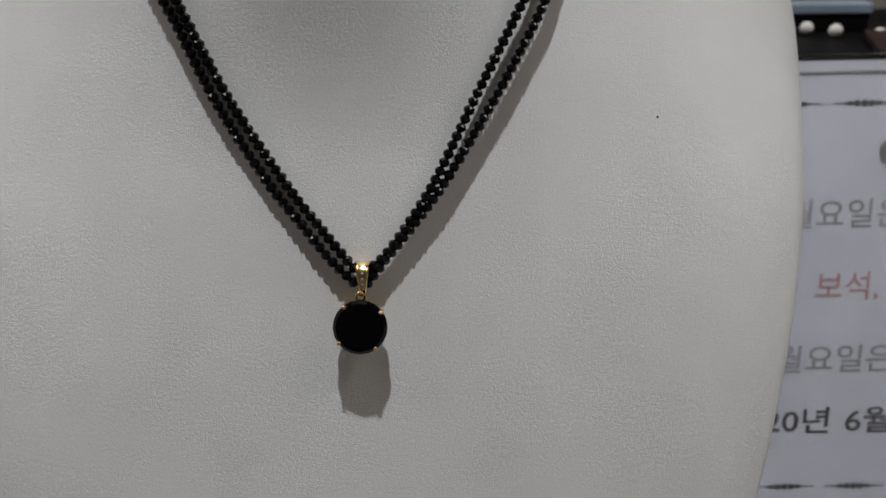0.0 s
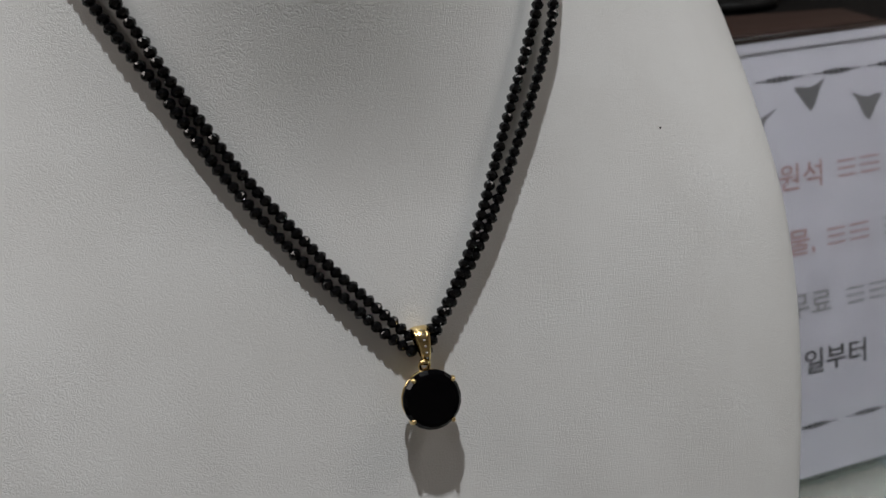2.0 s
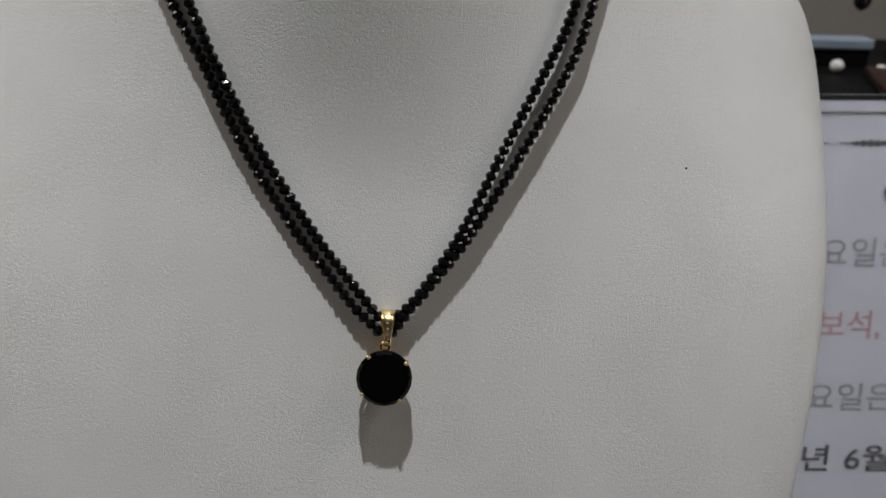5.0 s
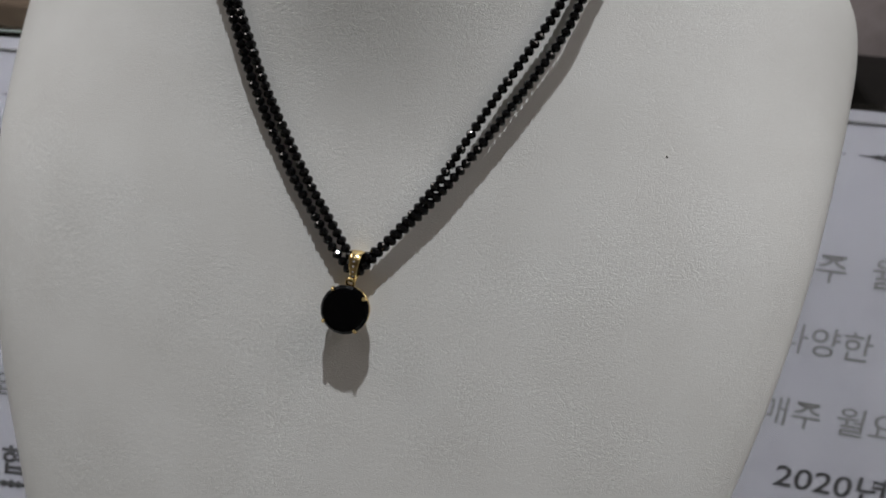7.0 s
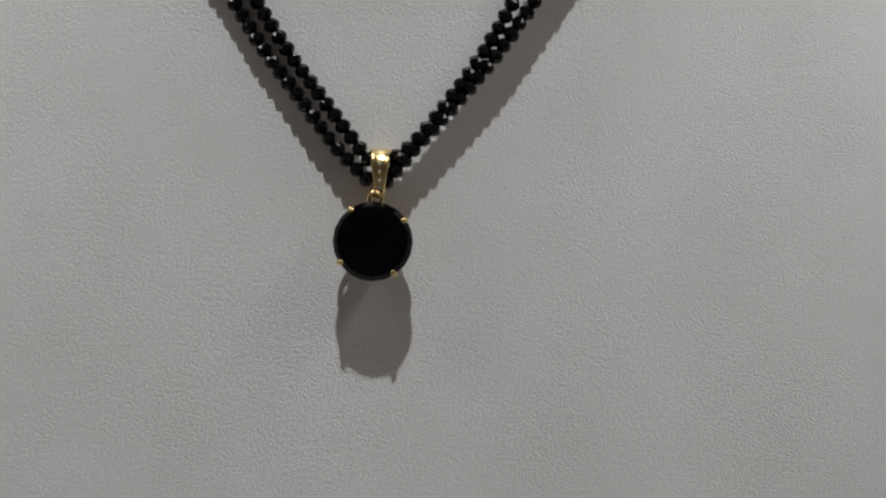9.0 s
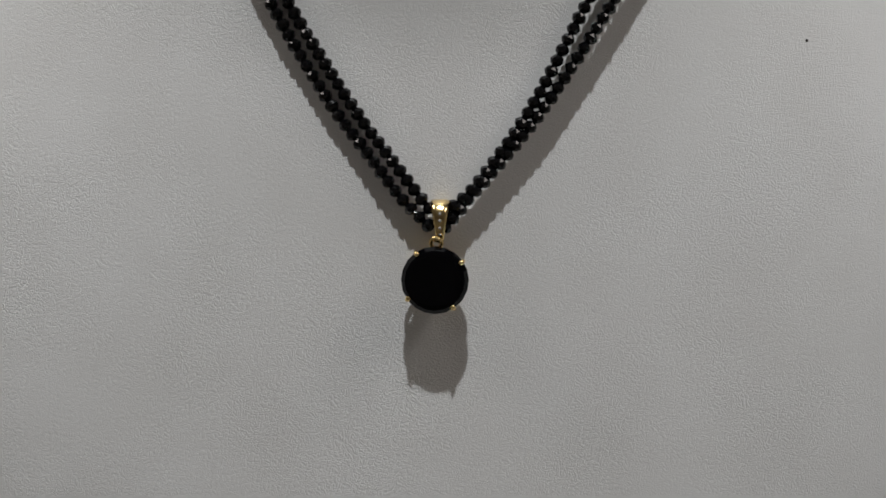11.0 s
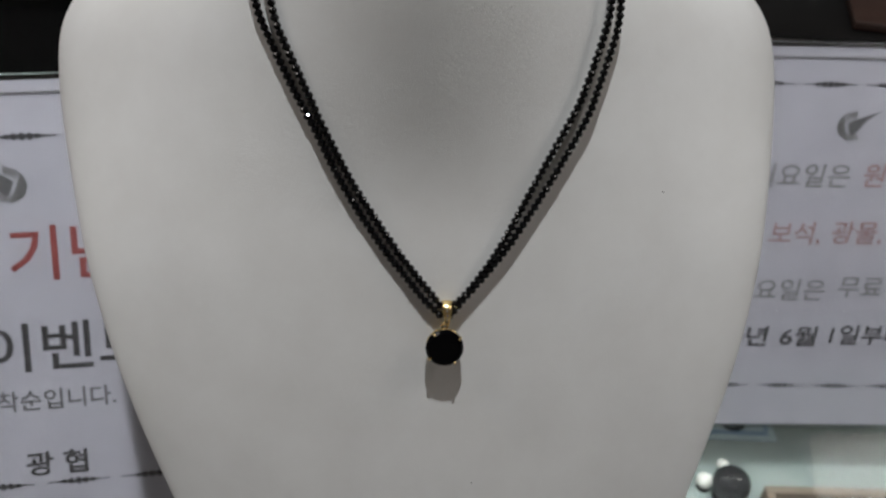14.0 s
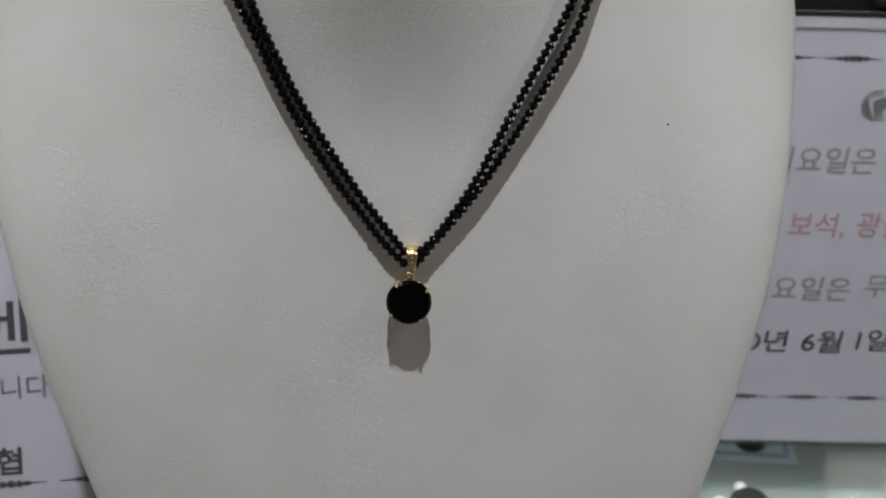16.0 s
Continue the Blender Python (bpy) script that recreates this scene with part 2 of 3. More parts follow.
# ---------------------------------------------------------------- counter
def counter():
    ob = thing("display_counter", pose(0, 0, 0), "glass-topped jewellery display counter with a pale shelf", "counter")
    x0, x1, y0, y1 = -1.1, 1.1, 0.02, 0.74
    cx, cy, w, d = (x0 + x1) / 2, (y0 + y1) / 2, x1 - x0, y1 - y0
    top = part("glass_top", box((w, d, 0.008), (cx, cy, TABLE - 0.004), 0.001), GLASS, ob, "clear glass top")
    top.visible_shadow = False
    part("shelf", box((w - 0.04, d - 0.04, 0.012), (cx, cy, SHELF_TOP - 0.006), 0.001), SHELF, ob, "pale green display shelf")
    part("base", box((w, d, SHELF_TOP - 0.013 - FLOOR), (cx, cy, (SHELF_TOP - 0.013 + FLOOR) / 2), 0.003), BLACK, ob, "black lacquered base")
    for x in (x0 + 0.01, x1 - 0.01):
        part("side_panel", box((0.02, d, 0.104), (x, cy, TABLE - 0.061), 0.001), BLACK, ob)
    for y in (y0 + 0.009, y1 - 0.009):
        part("rail", box((w - 0.042, 0.018, 0.02), (cx, y, TABLE - 0.0195), 0.001), STEEL, ob, "steel rail under the glass")


counter()

# ---------------------------------------------------------------- bust
HALF = [(-240, 0.1), (-236, 30), (-218, 44), (-190, 56), (-160, 68.5), (-130, 77.9), (-100, 89.9), (-70, 98.2), (-40, 107.7), (-10, 116.3), (20, 123.7), (45, 129.5), (70, 135.7),
        (90, 139.6), (105, 139.6), (117, 134.4), (127, 123.8), (136, 108.8), (145, 88.3), (154, 66.5), (162, 44), (168, 0.1)]
DEPTH = [(-240, 7.0), (-100, 10.1), (20, 22.4), (110, 72.3), (168, 98.0)]
MIDDLE = -4.2
BOW = 1.69


def middle(v):
    """The chest leans a little to one side."""
    return -1.5 - 0.0165 * v


def chest(u, v):
    """How far the chest stands out, in millimetres, at u across and v up: flat below, falling away to round shoulders above."""
    x = min(abs(u - middle(v)) / max(blend(HALF, v), 0.1), 1.0)
    drop = blend(DEPTH, v) * (1 - (1 - x ** BOW) ** (1 / BOW))
    near = math.exp(-((u - middle(v)) / 42) ** 2)               # the base of the neck swells forward
    s = min(max((v - 40) / 110, 0.0), 1.0)
    return -0.6 - 0.0191 * u - drop + 20.2 * near * s * s * (3 - 2 * s) + 0.001 * (1 - near) * max(0.0, v - 90) ** 2 - 0.0004 * max(0.0, -60 - v) ** 2 - 0.045 * near * max(0.0, v - 127) ** 2


def bust():
    ob = thing("necklace_bust", BUST, "off-white leatherette necklace display bust leaning back", "display bust")
    bm = bmesh.new()
    rows, around = [], 144
    levels = [-240 + 408 * i / 220 for i in range(221)]
    for v in levels:
        half = max(blend(HALF, v), 0.1)
        edges = [chest(middle(v) + k * half, v) for k in (-1, 1)]
        row = []
        for k in range(around):
            a = 2 * math.pi * k / around
            s, c = math.sin(a), math.cos(a)
            edge = edges[0] + (edges[1] - edges[0]) * (0.5 + 0.5 * s)
            if c >= 0:
                u, n = half * math.copysign(abs(s) ** (2 / BOW), s), 0.0
                n = chest(middle(v) + u, v)
            else:
                u, n = half * math.copysign(abs(s) ** 0.8, s), edge - min(12, half) * abs(c) ** 0.8
            row.append(bm.verts.new(at_bust(middle(v) + u, v, n)))
        rows.append(row)
    for low, high in zip(rows, rows[1:]):
        for k in range(around):
            j = (k + 1) % around
            bm.faces.new((low[k], low[j], high[j], high[k]))
    bm.faces.new(rows[0])
    bm.faces.new(rows[-1])
    bmesh.ops.recalc_face_normals(bm, faces=bm.faces)
    part("chest", bm, LEATHER, ob, smooth=True)
    neck = lathe([(0.98, 0.1295), (1.0, 0.131), (0.995, 0.14), (0.985, 0.165), (0.975, 0.18), (0.97, 0.195), (0.9, 0.2), (0, 0.201)], 72)
    for v in neck.verts:
        v.co = (v.co.x * 0.038 - 0.001, v.co.y * 0.040 + 0.0231, v.co.z)
    part("neck", neck, LEATHER, ob, smooth=True)
    for u, v, r in ((78.2, 50.0, 0.35), (10.6, -56.5, 0.22)):
        dot = lathe([(r / 1000, 0.0), (r / 1400, 0.00008), (0, 0.0001)], 9, Matrix.Translation(at_bust(u, v, chest(u, v) + 0.03)) @ pose(0, 0, 0, 90))
        part("speck", dot, SPECK, ob, "tiny dark soil speck")
    foot = lathe([(0.05, 0.0), (0.05, 0.004), (0.046, 0.006), (0, 0.006)], 48)
    m = BUST.inverted() @ Matrix.Translation(((BUST @ at_bust(MIDDLE, -236, -20)).xy.to_3d() + Vector((0, 0, TABLE))))
    bmesh.ops.transform(foot, matrix=m, verts=foot.verts)
    part("foot", foot, LEATHER, ob, smooth=True)


bust()


# ---------------------------------------------------------------- necklace
def bead_mesh(turn):
    """A faceted rondelle, its hole along z."""
    bm = bmesh.new()
    rings = []
    for r, h, shift in ((0.45, -1.02, 0.5), (1.02, -0.62, 0.0), (1.32, 0.0, 0.5), (1.02, 0.62, 0.0), (0.45, 1.02, 0.5)):
        rings.append([bm.verts.new(((r * math.cos(a), r * math.sin(a), h))) for a in ((i + shift) * math.pi / 4 + turn for i in range(8))])
    for n, (low, high) in enumerate(zip(rings, rings[1:])):
        lead = n % 2 == 0
        for i in range(8):
            j = (i + 1) % 8
            if lead:
                bm.faces.new((low[i], high[j], high[i]))
                bm.faces.new((low[i], low[j], high[j]))
            else:
                bm.faces.new((low[i], low[j], high[i]))
                bm.faces.new((low[j], high[j], high[i]))
    bm.faces.new(rings[0])
    bm.faces.new(rings[-1])
    bmesh.ops.recalc_face_normals(bm, faces=bm.faces)
    bmesh.ops.scale(bm, vec=(0.00113, 0.00113, 0.00118), verts=bm.verts)
    mesh = bpy.data.meshes.new("bead")
    bm.to_mesh(mesh)
    bm.free()
    mesh.materials.append(SPINEL)
    return mesh


STRANDS = {
    "left outer": [(-1.5, 10.6), (-6.9, 16), (-13.8, 25), (-21.3, 35), (-33.3, 55), (-42.6, 75), (-47.8, 85), (-56.9, 105), (-60.1, 115), (-63.3, 130)],
    "left inner": [(-1.3, 14), (-3.0, 16), (-9.9, 25), (-17.2, 35), (-29.6, 55), (-39.5, 75), (-43.7, 85), (-52.4, 105), (-54.9, 115), (-58.8, 130)],
    "right inner": [(1.5, 13.2), (6.0, 16.4), (12.8, 25), (19.4, 35), (29.9, 55), (40.7, 75), (45.6, 85), (52.3, 105), (54.1, 115), (54.8, 130)],
    "right outer": [(1.9, 10.2), (6.6, 16), (14.4, 25), (22.1, 35), (34.9, 55), (46.3, 75), (50.3, 85), (56.6, 105), (57.6, 115), (59.0, 130)],
}


def necklace():
    ob = thing("necklace", BUST, "double-strand necklace of faceted black beads on the bust", "necklace")
    meshes = [bead_mesh(0.0), bead_mesh(0.35)]
    rng = random.Random(5)
    rest = bmesh.new()
    for name, flat in STRANDS.items():
        side = -1 if "left" in name else 1
        # the right-hand strands hang a little clear of the chest
        path = [at_bust(u, v, chest(u, v) + 1.45 + 1.6 * max(0.0, 1 - v / 32) + (1.9 * min(v / 35, 1.0) + 1.3 * min(max((v - 60) / 50, 0.0), 1.0) if side > 0 else 0.0)) for u, v in flat]
        u = flat[-1][0]
        path += [at_bust(u - side * 1, 142, chest(u, 142) + (2.4 if side > 0 else 1.0)), at_bust(u - side * 4, 153, -38), at_bust(u - side * 9, 160, -62), at_bust(u * 0.5, 165, -88), at_bust(MIDDLE, 166, -94)]
        thread = spline(path, 0.00236)
        wire = [p for p, _ in thread][::3]
        part("thread", tube(wire, 0.00025, 6), SPINEL, ob, "dark thread through the beads")
        for p, way in thread:
            spin = Matrix.Rotation(rng.uniform(0, 6.28), 4, "Z")
            tip = pose(0, 0, 0, rng.uniform(-7, 7), rng.uniform(-7, 7))
            k = rng.uniform(0.93, 1.05)
            m = Matrix.Translation(p) @ way.to_track_quat("Z", "Y").to_matrix().to_4x4() @ tip @ spin @ Matrix.Diagonal((k, k, rng.uniform(0.96, 1.04), 1))
            mesh = meshes[rng.randrange(2)]
            if p.z < 0.137:
                bead = new("bead", mesh)
                bead.parent = ob
                bead.matrix_basis = m
            else:
                start = len(rest.verts)
                rest.from_mesh(mesh)
                rest.verts.ensure_lookup_table()
                bmesh.ops.transform(rest, matrix=m, verts=rest.verts[start:])
    tagged(part("bead_run", rest, SPINEL, ob), "", "", "", "stuff")


necklace()


# ---------------------------------------------------------------- pendant
def pendant():
    """Its own frame: origin in the middle of the stone's table, x across, y into the bust, z up."""
    m = BUST @ Matrix.Translation(at_bust(0, 0, 7.4))
    ob = thing("pendant", m, "round black stone pendant in a four-prong gold setting", "pendant")
    back = pose(0, 0, 0, 90)          # turned forms: their height points out of the bust
    def turned(profile, segments):
        return lathe([(r / 1000, h / 1000) for r, h in profile], segments, back)
    part("stone", turned([(0, 0.35), (4.9, 0.35), (5.8, 0.05), (6.52, -0.85), (6.6, -1.25), (5.8, -2.6), (3.5, -5.2), (0.5, -7.3), (0, -7.4)], 20), ONYX, ob, "faceted black stone")
    basket = tube([(5.9 * math.cos(a) / 1000, 0.0034, 5.9 * math.sin(a) / 1000) for a in (i * math.pi / 24 for i in range(48))], 0.00045, 10, True)
    part("gallery_ring", basket, GOLD, ob, smooth=True)
    low = tube([(3.6 * math.cos(a) / 1000, 0.0073, 3.6 * math.sin(a) / 1000) for a in (i * math.pi / 20 for i in range(40))], 0.00042, 10, True)
    part("base_ring", low, GOLD, ob, smooth=True)
    for k in range(4):
        a = radians(34.5 + 90 * k)
        way = Vector((math.cos(a), 0, math.sin(a)))
        pts = [way * 0.0034 + Vector((0, 0.0077, 0)), way * 0.0058 + Vector((0, 0.0034, 0)), way * 0.0066 + Vector((0, 0.0013, 0)),
               way * 0.0066 + Vector((0, 0.0007, 0)), way * 0.0063 + Vector((0, 0.0001, 0)), way * 0.0057 + Vector((0, -0.0004, 0))]
        wire = [p for p, _ in spline(pts, 0.0004)]
        part("prong", tube(wire, [0.00036] * (len(wire) - 4) + [0.00042, 0.0005, 0.00052, 0.00036], 10), GOLD, ob, smooth=True)
    loop = [(0.0002 + 1.05 * math.cos(a) / 1000, 0.0032 - 0.0004 * math.sin(a), 0.0072 + 1.1 * math.sin(a) / 1000) for a in (i * math.pi / 14 for i in range(28))]
    part("jump_ring", tube(loop, 0.0004, 8, True), GOLD, ob, smooth=True)
    # bail: a tapered band folded over the strands, wide at the top
    bm = bmesh.new()
    sections = []
    for i in range(33):
        s = i / 32
        a = math.pi * (2 * s - 1)                         # from the tip behind, over the top, to the tip in front
        z = 0.0079 + 0.0074 * (0.5 + 0.5 * math.cos(a)) ** 0.8
        y = 0.0050 - 0.0027 * math.sin(a) * (0.55 + 0.45 * math.cos(a / 2)) - 0.0016 * (1 - math.cos(a)) * 0.5
        w = 0.00085 + 0.00115 * (0.5 + 0.5 * math.cos(a))
        sections.append((Vector((0.0009, y, z)), w))
    rings = []
    for i, (p, w) in enumerate(sections):
        a, b = sections[max(i - 1, 0)][0], sections[min(i + 1, 32)][0]
        way = (b - a).normalized()
        out = way.cross(Vector((1, 0, 0))).normalized()
        t = 0.00028
        rings.append([bm.verts.new(p + Vector((x, 0, 0)) + out * o) for x, o in ((-w, -t), (-w * 0.9, t), (-w * 0.4, t * 1.6), (w * 0.4, t * 1.6), (w * 0.9, t), (w, -t))])
    for a, b in zip(rings, rings[1:]):
        for k in range(6):
            j = (k + 1) % 6
            bm.faces.new((a[k], a[j], b[j], b[k]))
    bm.faces.new(rings[0])
    bm.faces.new(rings[-1])
    bmesh.ops.recalc_face_normals(bm, faces=bm.faces)
    bail = part("bail", bm, GOLD, ob, "tapered gold bail set with small stones", True)
    for i in (19, 21, 23, 25, 27, 29):
        p, w = sections[i]
        front = p + Vector((0, -0.0004, 0))
        gem = lathe([(0, 0.00018), (0.00018, 0.00016), (0.00034, 0), (0, -0.0003)], 8, Matrix.Translation(front) @ back)
        part("accent_stone", gem, DIAMOND, bail, "tiny clear stone")
    collar = lathe([(0.0007, -0.0006), (0.0011, -0.0004), (0.0011, 0.0004), (0.0007, 0.0006)], 16, Matrix.Translation((0.0003, 0.0032, 0.0079)) @ pose(0, 0, 0, 0, 20))
    part("collar", collar, GOLD, ob, smooth=True)


pendant()


# ---------------------------------------------------------------- signs
def letters(name, text, height, u, v, mat, parent, label="", bold=0.0, width=None):
    """Writing on a sign: its middle at u, v millimetres; the sheet's front is y = 0."""
    curve = bpy.data.curves.new(name, "FONT")
    curve.body, curve.size = text, height / 1000 * 1.12
    curve.align_x, curve.align_y = "CENTER", "CENTER"
    curve.offset = bold
    curve.shear = 0.05
    curve.resolution_u = 3
    ob = new(name, curve)
    bpy.context.view_layer.update()
    mesh = bpy.data.meshes.new_from_object(ob.evaluated_get(bpy.context.evaluated_depsgraph_get()))
    bpy.data.objects.remove(ob)
    xs, ys = [p.co.x for p in mesh.vertices], [p.co.y for p in mesh.vertices]
    stretch = width / 1000 / (max(xs) - min(xs)) if width else 1.0
    for p in mesh.vertices:
        p.co.x = (p.co.x - (max(xs) + min(xs)) / 2) * stretch
        p.co.y -= (max(ys) + min(ys)) / 2
    mesh.materials.clear()
    mesh.materials.append(mat)
    ob = new(name, mesh)
    ob.parent = parent
    ob.matrix_basis = Matrix.Translation((u / 1000, -0.0002, v / 1000)) @ pose(0, 0, 0, 90)
    return tagged(ob, label)


def plate(shape, mat, name, parent, label=""):
    """A thin printed shape on the sheet from (u, v) millimetres."""
    bm = bmesh.new()
    front = [bm.verts.new((u / 1000, -0.0002, v / 1000)) for u, v in shape]
    bm.faces.new(front)
    return part(name, bm, mat, parent, label)


def border(parent, u0, u1, v, first):
    """A row of ornaments: thin pointed lines that swell into a chain of beads in the middle."""
    u = first - 36.4 * int((first - u0 - 17) / 36.4)
    while u < u1 - 17:
        shape = []
        for s in (1, -1):
            for k in range(49):
                x = -15.5 + 31 * k / 48
                bead = abs(math.cos(x * math.pi / 3.6)) if abs(x) < 9 else 0.25
                h = 0.25 + 0.25 * (1 - abs(x) / 15.5) + 1.5 * bead * max(0.0, 1 - (abs(x) / 10.5) ** 2)
                shape.append((u + s * x, v + s * h))
        plate(shape, INK, "border_ornament", parent)
        u += 36.4


def feather(parent, u, v, k, turn, flip=1):
    """A printed plume: fine hairs that curl round from a dark quill with a tail."""
    c, s = math.cos(radians(turn)), math.sin(radians(turn))

    def put(points, mat, name, label=""):
        plate([(u + flip * k * (x * c - y * s), v + k * (x * s + y * c)) for x, y in points], mat, name, parent, label)

    put([(17, 9), (9, 3), (5, -3), (1, -7), (-1, -3), (-2, 1), (1, 3), (6, 4.6), (11, 6.4)], INK_MID, "printed_mark", "dark quill of a printed plume")
    for i in range(9):
        f = i / 8
        for up in (1, -1):
            reach = 1.75 + 1.1 * f
            line = []
            for n in range(9):
                a = math.pi / 2 * up - (0.5 if up < 0 else 0.15) * up + up * reach * n / 8
                r = (5.0 + 3.4 * f) * (1 + 0.06 * math.sin(3 * n + i))
                line.append(Vector((1.5 + r * 1.12 * math.cos(a), -0.6 + r * math.sin(a))))
            w = 0.42
            outer = [(p.x * (1 + w * 0.06 * (1 - n / 8)), p.y + w * 0.5 * (1 - n / 9)) for n, p in enumerate(line)]
            inner = [(p.x, p.y - w * 0.5 * (1 - n / 9)) for n, p in enumerate(line)][::-1]
            put(outer + inner, INK_SOFT, "printed_hair")


def blot(parent, u, v, flip):
    """A dark plume printed small, its tip down and its tail up to one side."""
    shape = [(-9.5, 5.2), (-5, 5.6), (0, 4.4), (5, 5.6), (11, 8.2), (8, 4), (5.6, -1), (3.4, -5.5), (0.6, -8.8), (-2.4, -5), (-5, -0.5), (-7.6, 2.6)]
    plate([(u + flip * x, v + y) for x, y in (shape if flip > 0 else shape[::-1])], INK_MID, "printed_mark", parent, "dark printed plume")


def sign(place, yaw, recline, u0, u1, v0, v1, label):
    """A printed sheet between two clear panels, which stand on the counter."""
    m = Matrix.Translation(place) @ pose(0, 0, 0, 0, 0, yaw) @ pose(0, 0, 0, -recline, 0, 0)
    ob = thing("sign", m, label, "sign", "printed signs")
    down = -(place[2] - TABLE) / math.cos(radians(recline)) * 1000 + 1.0
    w, cu = (u1 - u0) / 1000, (u0 + u1) / 2000
    sheet = part("paper_sheet", box((w - 0.004, 0.0003, (v1 - v0) / 1000), (cu, 0.00015, (v0 + v1) / 2000)), PAPER, ob, "white printed paper")
    tall, mid = (v1 + 3 - down) / 1000, (v1 + 3 + down) / 2000
    for name, y in (("front_panel", -0.0021), ("rear_panel", 0.0017)):
        part(name, box((w, 0.002, tall), (cu, y, mid), 0.0005), ACRYLIC, ob, "clear acrylic panel").visible_shadow = False
    part("inner_line", box((w - 0.006, 0.0004, 0.0009), (cu, -0.0004, (v1 - 5.5) / 1000)), INK_SOFT, ob, "thin grey line along the top of the sheet")
    lean = tall * 0.5
    foot = box((w * 0.5, 0.003, lean), (cu, 0.0, 0), 0.0006)
    bmesh.ops.transform(foot, matrix=Matrix.Translation((0, 0.004 + lean * 0.5 * math.sin(radians(30)), down / 1000 + lean / 2 * math.cos(radians(30)) + 0.012)) @ pose(0, 0, 0, 30, 0, 0), verts=foot.verts)
    part("easel_strut", foot, ACRYLIC, ob, "clear acrylic strut behind").visible_shadow = False
    return sheet


def words(text, first, last, v, height, mat, parent, label, bold=0.0001):
    """Writing whose first and last characters stand at these places along the line."""
    wide = 0.88 * height if ord(text[0]) > 255 else 0.6 * height
    return letters("writing", text, height, (first + last) / 2, v, mat, parent, label, bold, last - first + wide)


def right_sign():
    s = sign((0.19, 0.4173, 0.1), 6.6, 13.75, -112, 190, -147.5, 104, "white printed notice in a clear acrylic stand")
    border(s, -112, 190, 83.2, -7.3)
    border(s, -112, 190, -117, -1.7)
    feather(s, 9.5, 59.5, 1.0, 0)
    blot(s, 46.6, 72.0, 1)
    blot(s, 85.5, 62.0, -1)
    words("매주", -77, -60.5, 28, 14.5, INK_SOFT, s, "grey printed words")
    words("월요일은", -36.6, 9.3, 28.5, 14.5, INK_SOFT, s, "grey printed words")
    words("원석", 30, 45.5, 29, 14.5, INK_PINK, s, "red printed words")
    words("다양한", -72.8, -42.1, -9, 14.5, INK_SOFT, s, "grey printed words")
    words("보석,", -20.7, -1.5, -9, 14.5, INK_PINK, s, "red printed words")
    words("광물,", 17.9, 37, -8.3, 14.5, INK_PINK, s, "red printed words")
    words("매주", -75, -59.2, -47.2, 14.5, INK_SOFT, s, "grey printed words")
    words("월요일은", -39.1, 8.7, -47, 14.5, INK_SOFT, s, "grey printed words")
    words("무료", 29.4, 45, -45, 14.5, INK_SOFT, s, "grey printed words")
    words("2020년", -65.1, -20.5, -80.3, 14, INK, s, "bold grey printed date line", 0.0002)
    words("6월", -3.8, 11.8, -80.3, 14, INK, s, "bold grey printed date line", 0.0002)
    words("1일부터", 28.6, 69, -78.8, 14, INK, s, "bold grey printed date line", 0.0002)
    # further words that cannot be read
    for v, spans, mat in ((29, ((62, 74), (77, 90)), INK_PINK), (-8.3, ((52, 64), (67, 80)), INK_PINK), (29, ((98, 111), (114, 127)), INK_SOFT), (-8.3, ((90, 103),), INK_SOFT), (-45, ((62, 74), (78, 91)), INK_SOFT)):
        for a, b in spans:
            for k in (-1, 0, 1):
                plate([(a, v + k * 4.2 - 0.55), (b, v + k * 4.2 - 0.55), (b, v + k * 4.2 + 0.55), (a, v + k * 4.2 + 0.55)], mat, "printed_bar", s)


def left_sign():
    s = sign((-0.215, 0.25, 0.086), 14, 22, -205, 72, -83, 138, "white printed event notice in a clear acrylic stand")
    border(s, -205, 72, 112.6, 0.1)
    border(s, -205, 72, -63, 2.6)
    feather(s, -8.7, 91, 1.0, 8, -1)
    words("기념", -2.5, 25, 57, 26, INK_RED, s, "large red printed word", 0.0003)
    plate([(-42, 46.2), (-26, 46.8), (-26, 44.4), (-42, 43.8)], INK_RED, "printed_bar", s)
    words("이벤트", -22, 36, 10, 24, INK, s, "large black printed word", 0.0003)
    words("선착순입니다.", -36.5, 21.5, -17.5, 10.5, INK_MID, s, "grey printed words")
    words("광 협", -15.7, 3.4, -52, 12.5, INK, s, "bold black printed letters", 0.0003)


right_sign()
left_sign()


# ---------------------------------------------------------------- under the glass
def gem_card(x, y, w, d, turn):
    ob = thing("gem_card", pose(x, y, SHELF_TOP, 0, 0, turn), "pale teal card with blue edging and a black oval stone", "card")
    part("card", box((w, d, 0.002), (0, 0, 0.001), 0.0004), TEAL, ob)
    t = 0.003
    for cx, cy, bw, bd in ((0, d / 2 - 0.006, w - 0.012, t), (0, -d / 2 + 0.006, w - 0.012, t), (w / 2 - 0.006, 0, t, d - 0.018), (-w / 2 + 0.006, 0, t, d - 0.018)):
        part("edging", box((bw, bd, 0.0006), (cx, cy, 0.0023)), BLUE, ob, "blue edging")
    stone = lathe([(0.0, 0.0066), (0.006, 0.006), (0.0105, 0.004), (0.012, 0.0015), (0.011, 0.0)], 28, Matrix.Translation((0.012, -0.017, 0.002)) @ Matrix.Diagonal((0.85, 0.72, 1, 1)))
    part("oval_stone", stone, STONE_DARK, ob, "black oval cabochon", True)


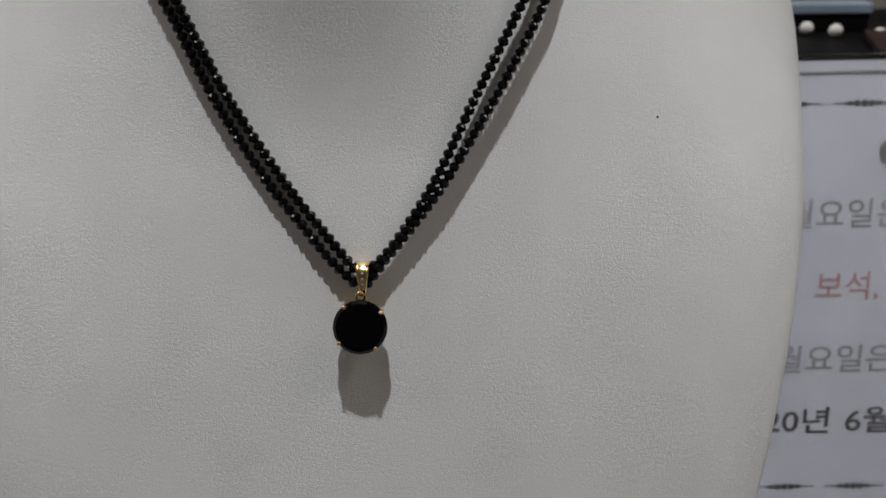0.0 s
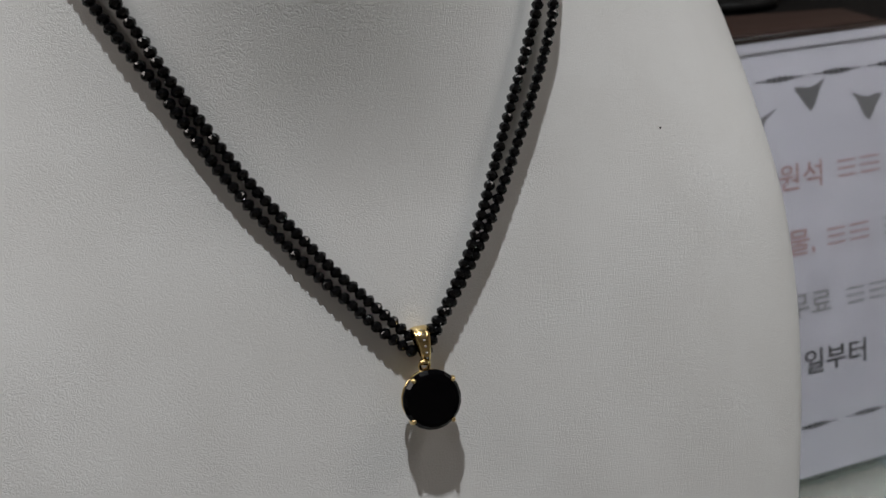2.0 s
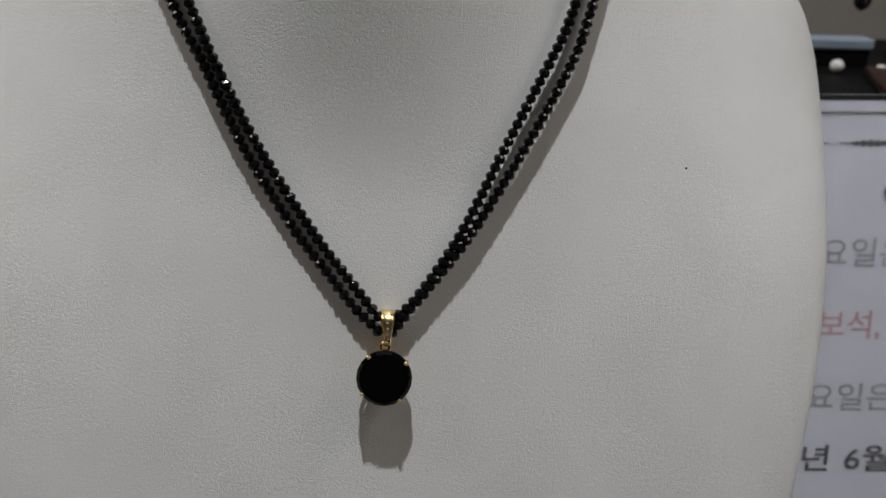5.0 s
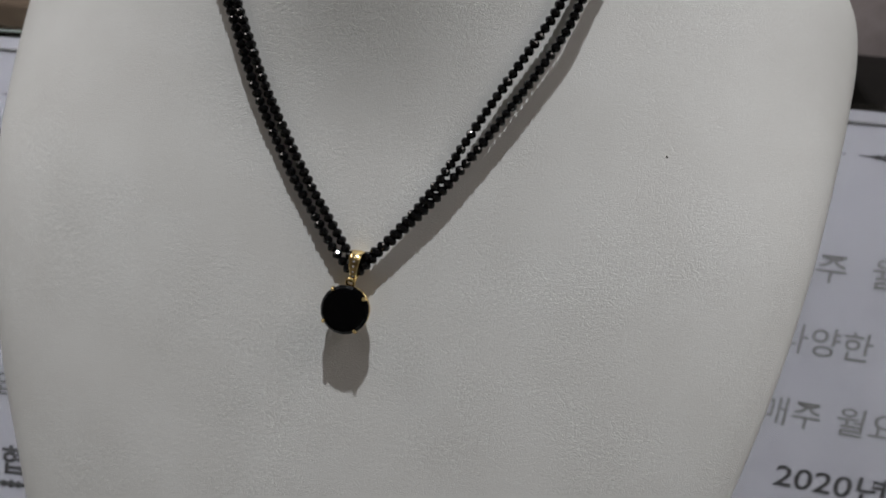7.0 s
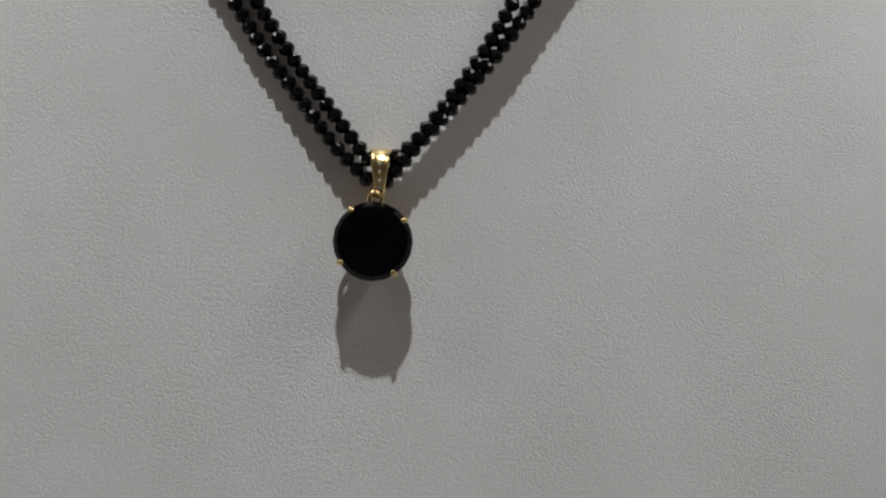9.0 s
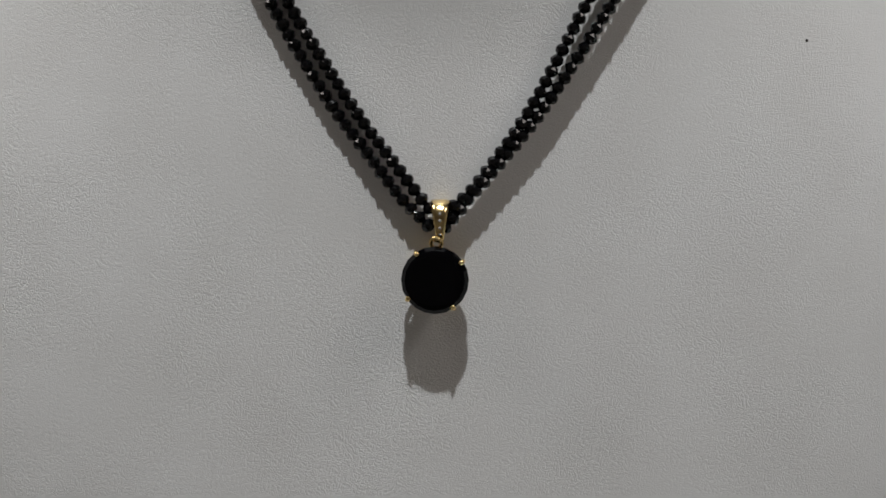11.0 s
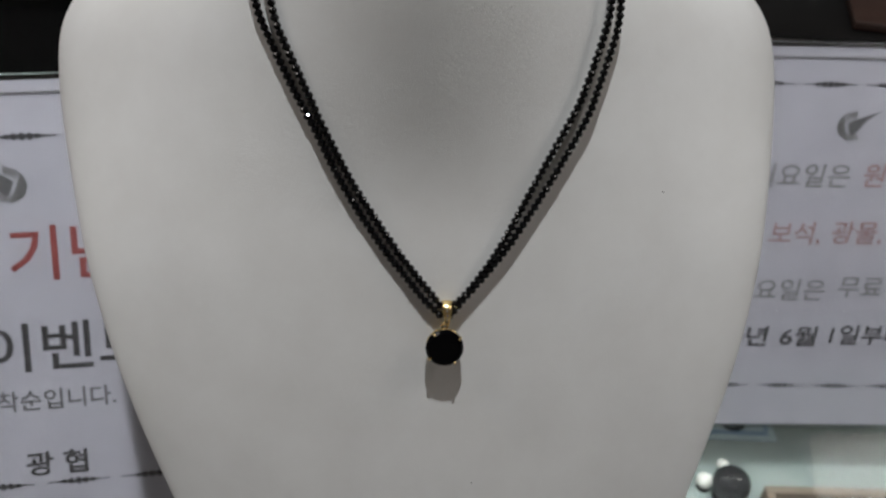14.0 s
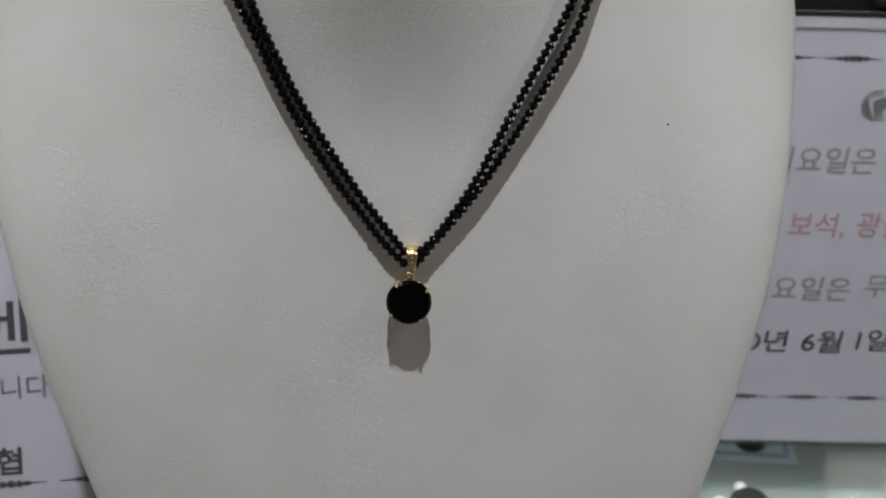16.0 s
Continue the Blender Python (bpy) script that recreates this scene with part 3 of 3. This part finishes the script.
def ball(x, y, r, mat, label):
    ob = thing("stone_ball", pose(x, y, SHELF_TOP), label, "stone")
    part("ball", lathe([(r * math.sin(a), r + 0.002 - r * math.cos(a)) for a in (math.pi * i / 24 for i in range(25))], 36), mat, ob, smooth=True)
    part("ring_stand", lathe([(r * 0.5, 0), (r * 0.75, 0), (r * 0.72, 0.004), (r * 0.55, 0.004)], 30), BLACK, ob, "black ring stand", True)


def tray(x, y, w, d, turn):
    ob = thing("suede_tray", pose(x, y, SHELF_TOP, 0, 0, turn), "tan suede jewellery tray", "tray")
    part("pad", box((w, d, 0.01), (0, 0, 0.006), 0.003, 3), TAN, ob, smooth=True)
    for s in (-1, 1):
        part("rim", box((w + 0.012, 0.006, 0.016), (0, s * (d / 2 + 0.003), 0.008), 0.0015), BROWN, ob, "brown wooden rim")
        part("rim", box((0.006, d, 0.016), (s * (w / 2 + 0.003), 0, 0.008), 0.0015), BROWN, ob, "brown wooden rim")


gem_card(0.173, 0.446, 0.085, 0.065, 4)
gem_card(0.36, 0.43, 0.085, 0.065, -6)
ball(0.1705, 0.36, 0.013, STONE_DARK, "dark polished stone ball on a ring stand")
# two white balls added in place of bright glints on the shelf
ball(0.155, 0.367, 0.0058, PEARL_GLINT, "white ball standing in for a glint, on a ring stand")
ball(0.171, 0.385, 0.004, PEARL_GLINT, "small white ball standing in for a glint, on a ring stand")
tray(0.246, 0.335, 0.09, 0.05, 5)


# ---------------------------------------------------------------- behind the counter
def back_cabinet():
    ob = thing("back_cabinet", pose(0, 0, 0), "black lacquered cabinet with a brown wooden top behind the signs", "cabinet")
    part("body", box((2.6, 0.45, 0.115 - FLOOR), (0, 0.98, (0.115 + FLOOR) / 2), 0.004), BLACK, ob)
    part("top", box((1.3, 0.49, 0.03), (-0.67, 0.98, 0.1305), 0.004), BROWN, ob, "brown wooden top")
    part("top", box((1.3, 0.49, 0.02), (0.67, 0.98, 0.1255), 0.004), BLACK, ob, "black lacquered top")


def black_plinth():
    """A black display plinth on the counter behind the notice, with a red-brown board on its top."""
    ob = thing("display_plinth", pose(0.33, 0.601, TABLE, 0, 0, 2), "black lacquered display plinth topped with a red-brown wooden board", "plinth")
    part("body", box((0.38, 0.22, PLINTH_TOP - TABLE), (0, 0, (PLINTH_TOP - TABLE) / 2), 0.003), BLACK, ob)
    slat = box((0.11, 0.085, 0.006), (0, 0, 0), 0.0012)
    bmesh.ops.transform(slat, matrix=Matrix.Translation((-0.06, -0.066, PLINTH_TOP - TABLE + 0.0035)) @ pose(0, 0, 0, 0, 0, -14), verts=slat.verts)
    part("board", slat, RUST, ob, "dark red-brown wooden board")
    part("edge_strip", box((0.38, 0.004, 0.006), (0, -0.1125, PLINTH_TOP - TABLE - 0.004), 0.001), STEEL, ob, "steel edge strip")


def pearl(x, y, r):
    ob = thing("loose_pearl", pose(x, y, PLINTH_TOP), "white round pearl on the black plinth", "pearl", "loose pearls")
    part("pearl_body", lathe([(r * math.sin(a), r - r * math.cos(a)) for a in (math.pi * i / 14 for i in range(15))], 20), PEARL_GLINT, ob, smooth=True)


def clear_box(x, y, w, d, h):
    ob = thing("gift_box", pose(x, y, PLINTH_TOP), "small pale blue-grey lidded box on the black plinth", "box")
    part("box_body", box((w, d, h * 0.6), (0, 0, h * 0.3), 0.001), BLACK, ob, "black lower half")
    part("lid", box((w + 0.003, d + 0.003, h * 0.4), (0, 0, h * 0.8 + 0.0002), 0.0015), MIST, ob, "pale blue-grey lid")


def bead_stand(x, y, z):
    """A dark T-bar hung with black bead strands."""
    ob = thing("strand_stand", pose(x, y, z), "black T-bar stand hung with dark bead strands", "jewellery stand")
    part("base", lathe([(0.035, 0), (0.035, 0.006), (0.03, 0.009), (0, 0.009)], 28), BLACK, ob, smooth=True)
    part("post", tube([(0, 0, 0.008), (0, 0, 0.14)], 0.005, 12), BLACK, ob, smooth=True)
    part("bar", tube([(-0.07, 0, 0.14), (0.07, 0, 0.14)], 0.006, 12), BLACK, ob, smooth=True)
    rng = random.Random(3)
    for k in range(8):
        u = -0.06 + 0.017 * k
        low = 0.03 + rng.uniform(0, 0.03)
        bm = bmesh.new()
        for i in range(46):
            a = 2 * math.pi * i / 46
            p = Vector((u + 0.006 * math.sin(a * 2), -0.009 * math.cos(a), (0.147 + low) / 2 + (0.147 - low) / 2 * math.sin(a)))
            bmesh.ops.create_icosphere(bm, subdivisions=1, radius=0.0038, matrix=Matrix.Translation(p))
        part("bead_strand", bm, SPINEL if k % 3 else STONE_DARK, ob, smooth=True)


def cloth_block(x, y, z):
    ob = thing("display_cushion", pose(x, y, z), "mauve-grey suede display cushion", "cushion")
    bm = box((0.13, 0.09, 0.10), (0, 0, 0.05), 0.018, 5)
    part("pad", bm, MAUVE, ob, smooth=True)


MIST = material("pale_blue_grey_card", (0.25, 0.3, 0.36), 0.4)
mottle(MIST, (0.22, 0.27, 0.33), (0.28, 0.33, 0.39), 40.0)
MAUVE = material("mauve_suede", (0.26, 0.22, 0.22), 0.9)
mottle(MAUVE, (0.22, 0.185, 0.185), (0.3, 0.255, 0.255), 60.0)

back_cabinet()
black_plinth()
for x, y, r in ((0.187, 0.606, 0.0036), (0.197, 0.604, 0.0046), (0.212, 0.592, 0.0046), (0.236, 0.582, 0.004)):
    pearl(x, y, r)
clear_box(0.2135, 0.628, 0.056, 0.018, 0.019)
bead_stand(0.305, 0.66, PLINTH_TOP + 0.0005)
bead_stand(0.47, 0.85, 0.1365)
cloth_block(0.16, 0.86, 0.1365)
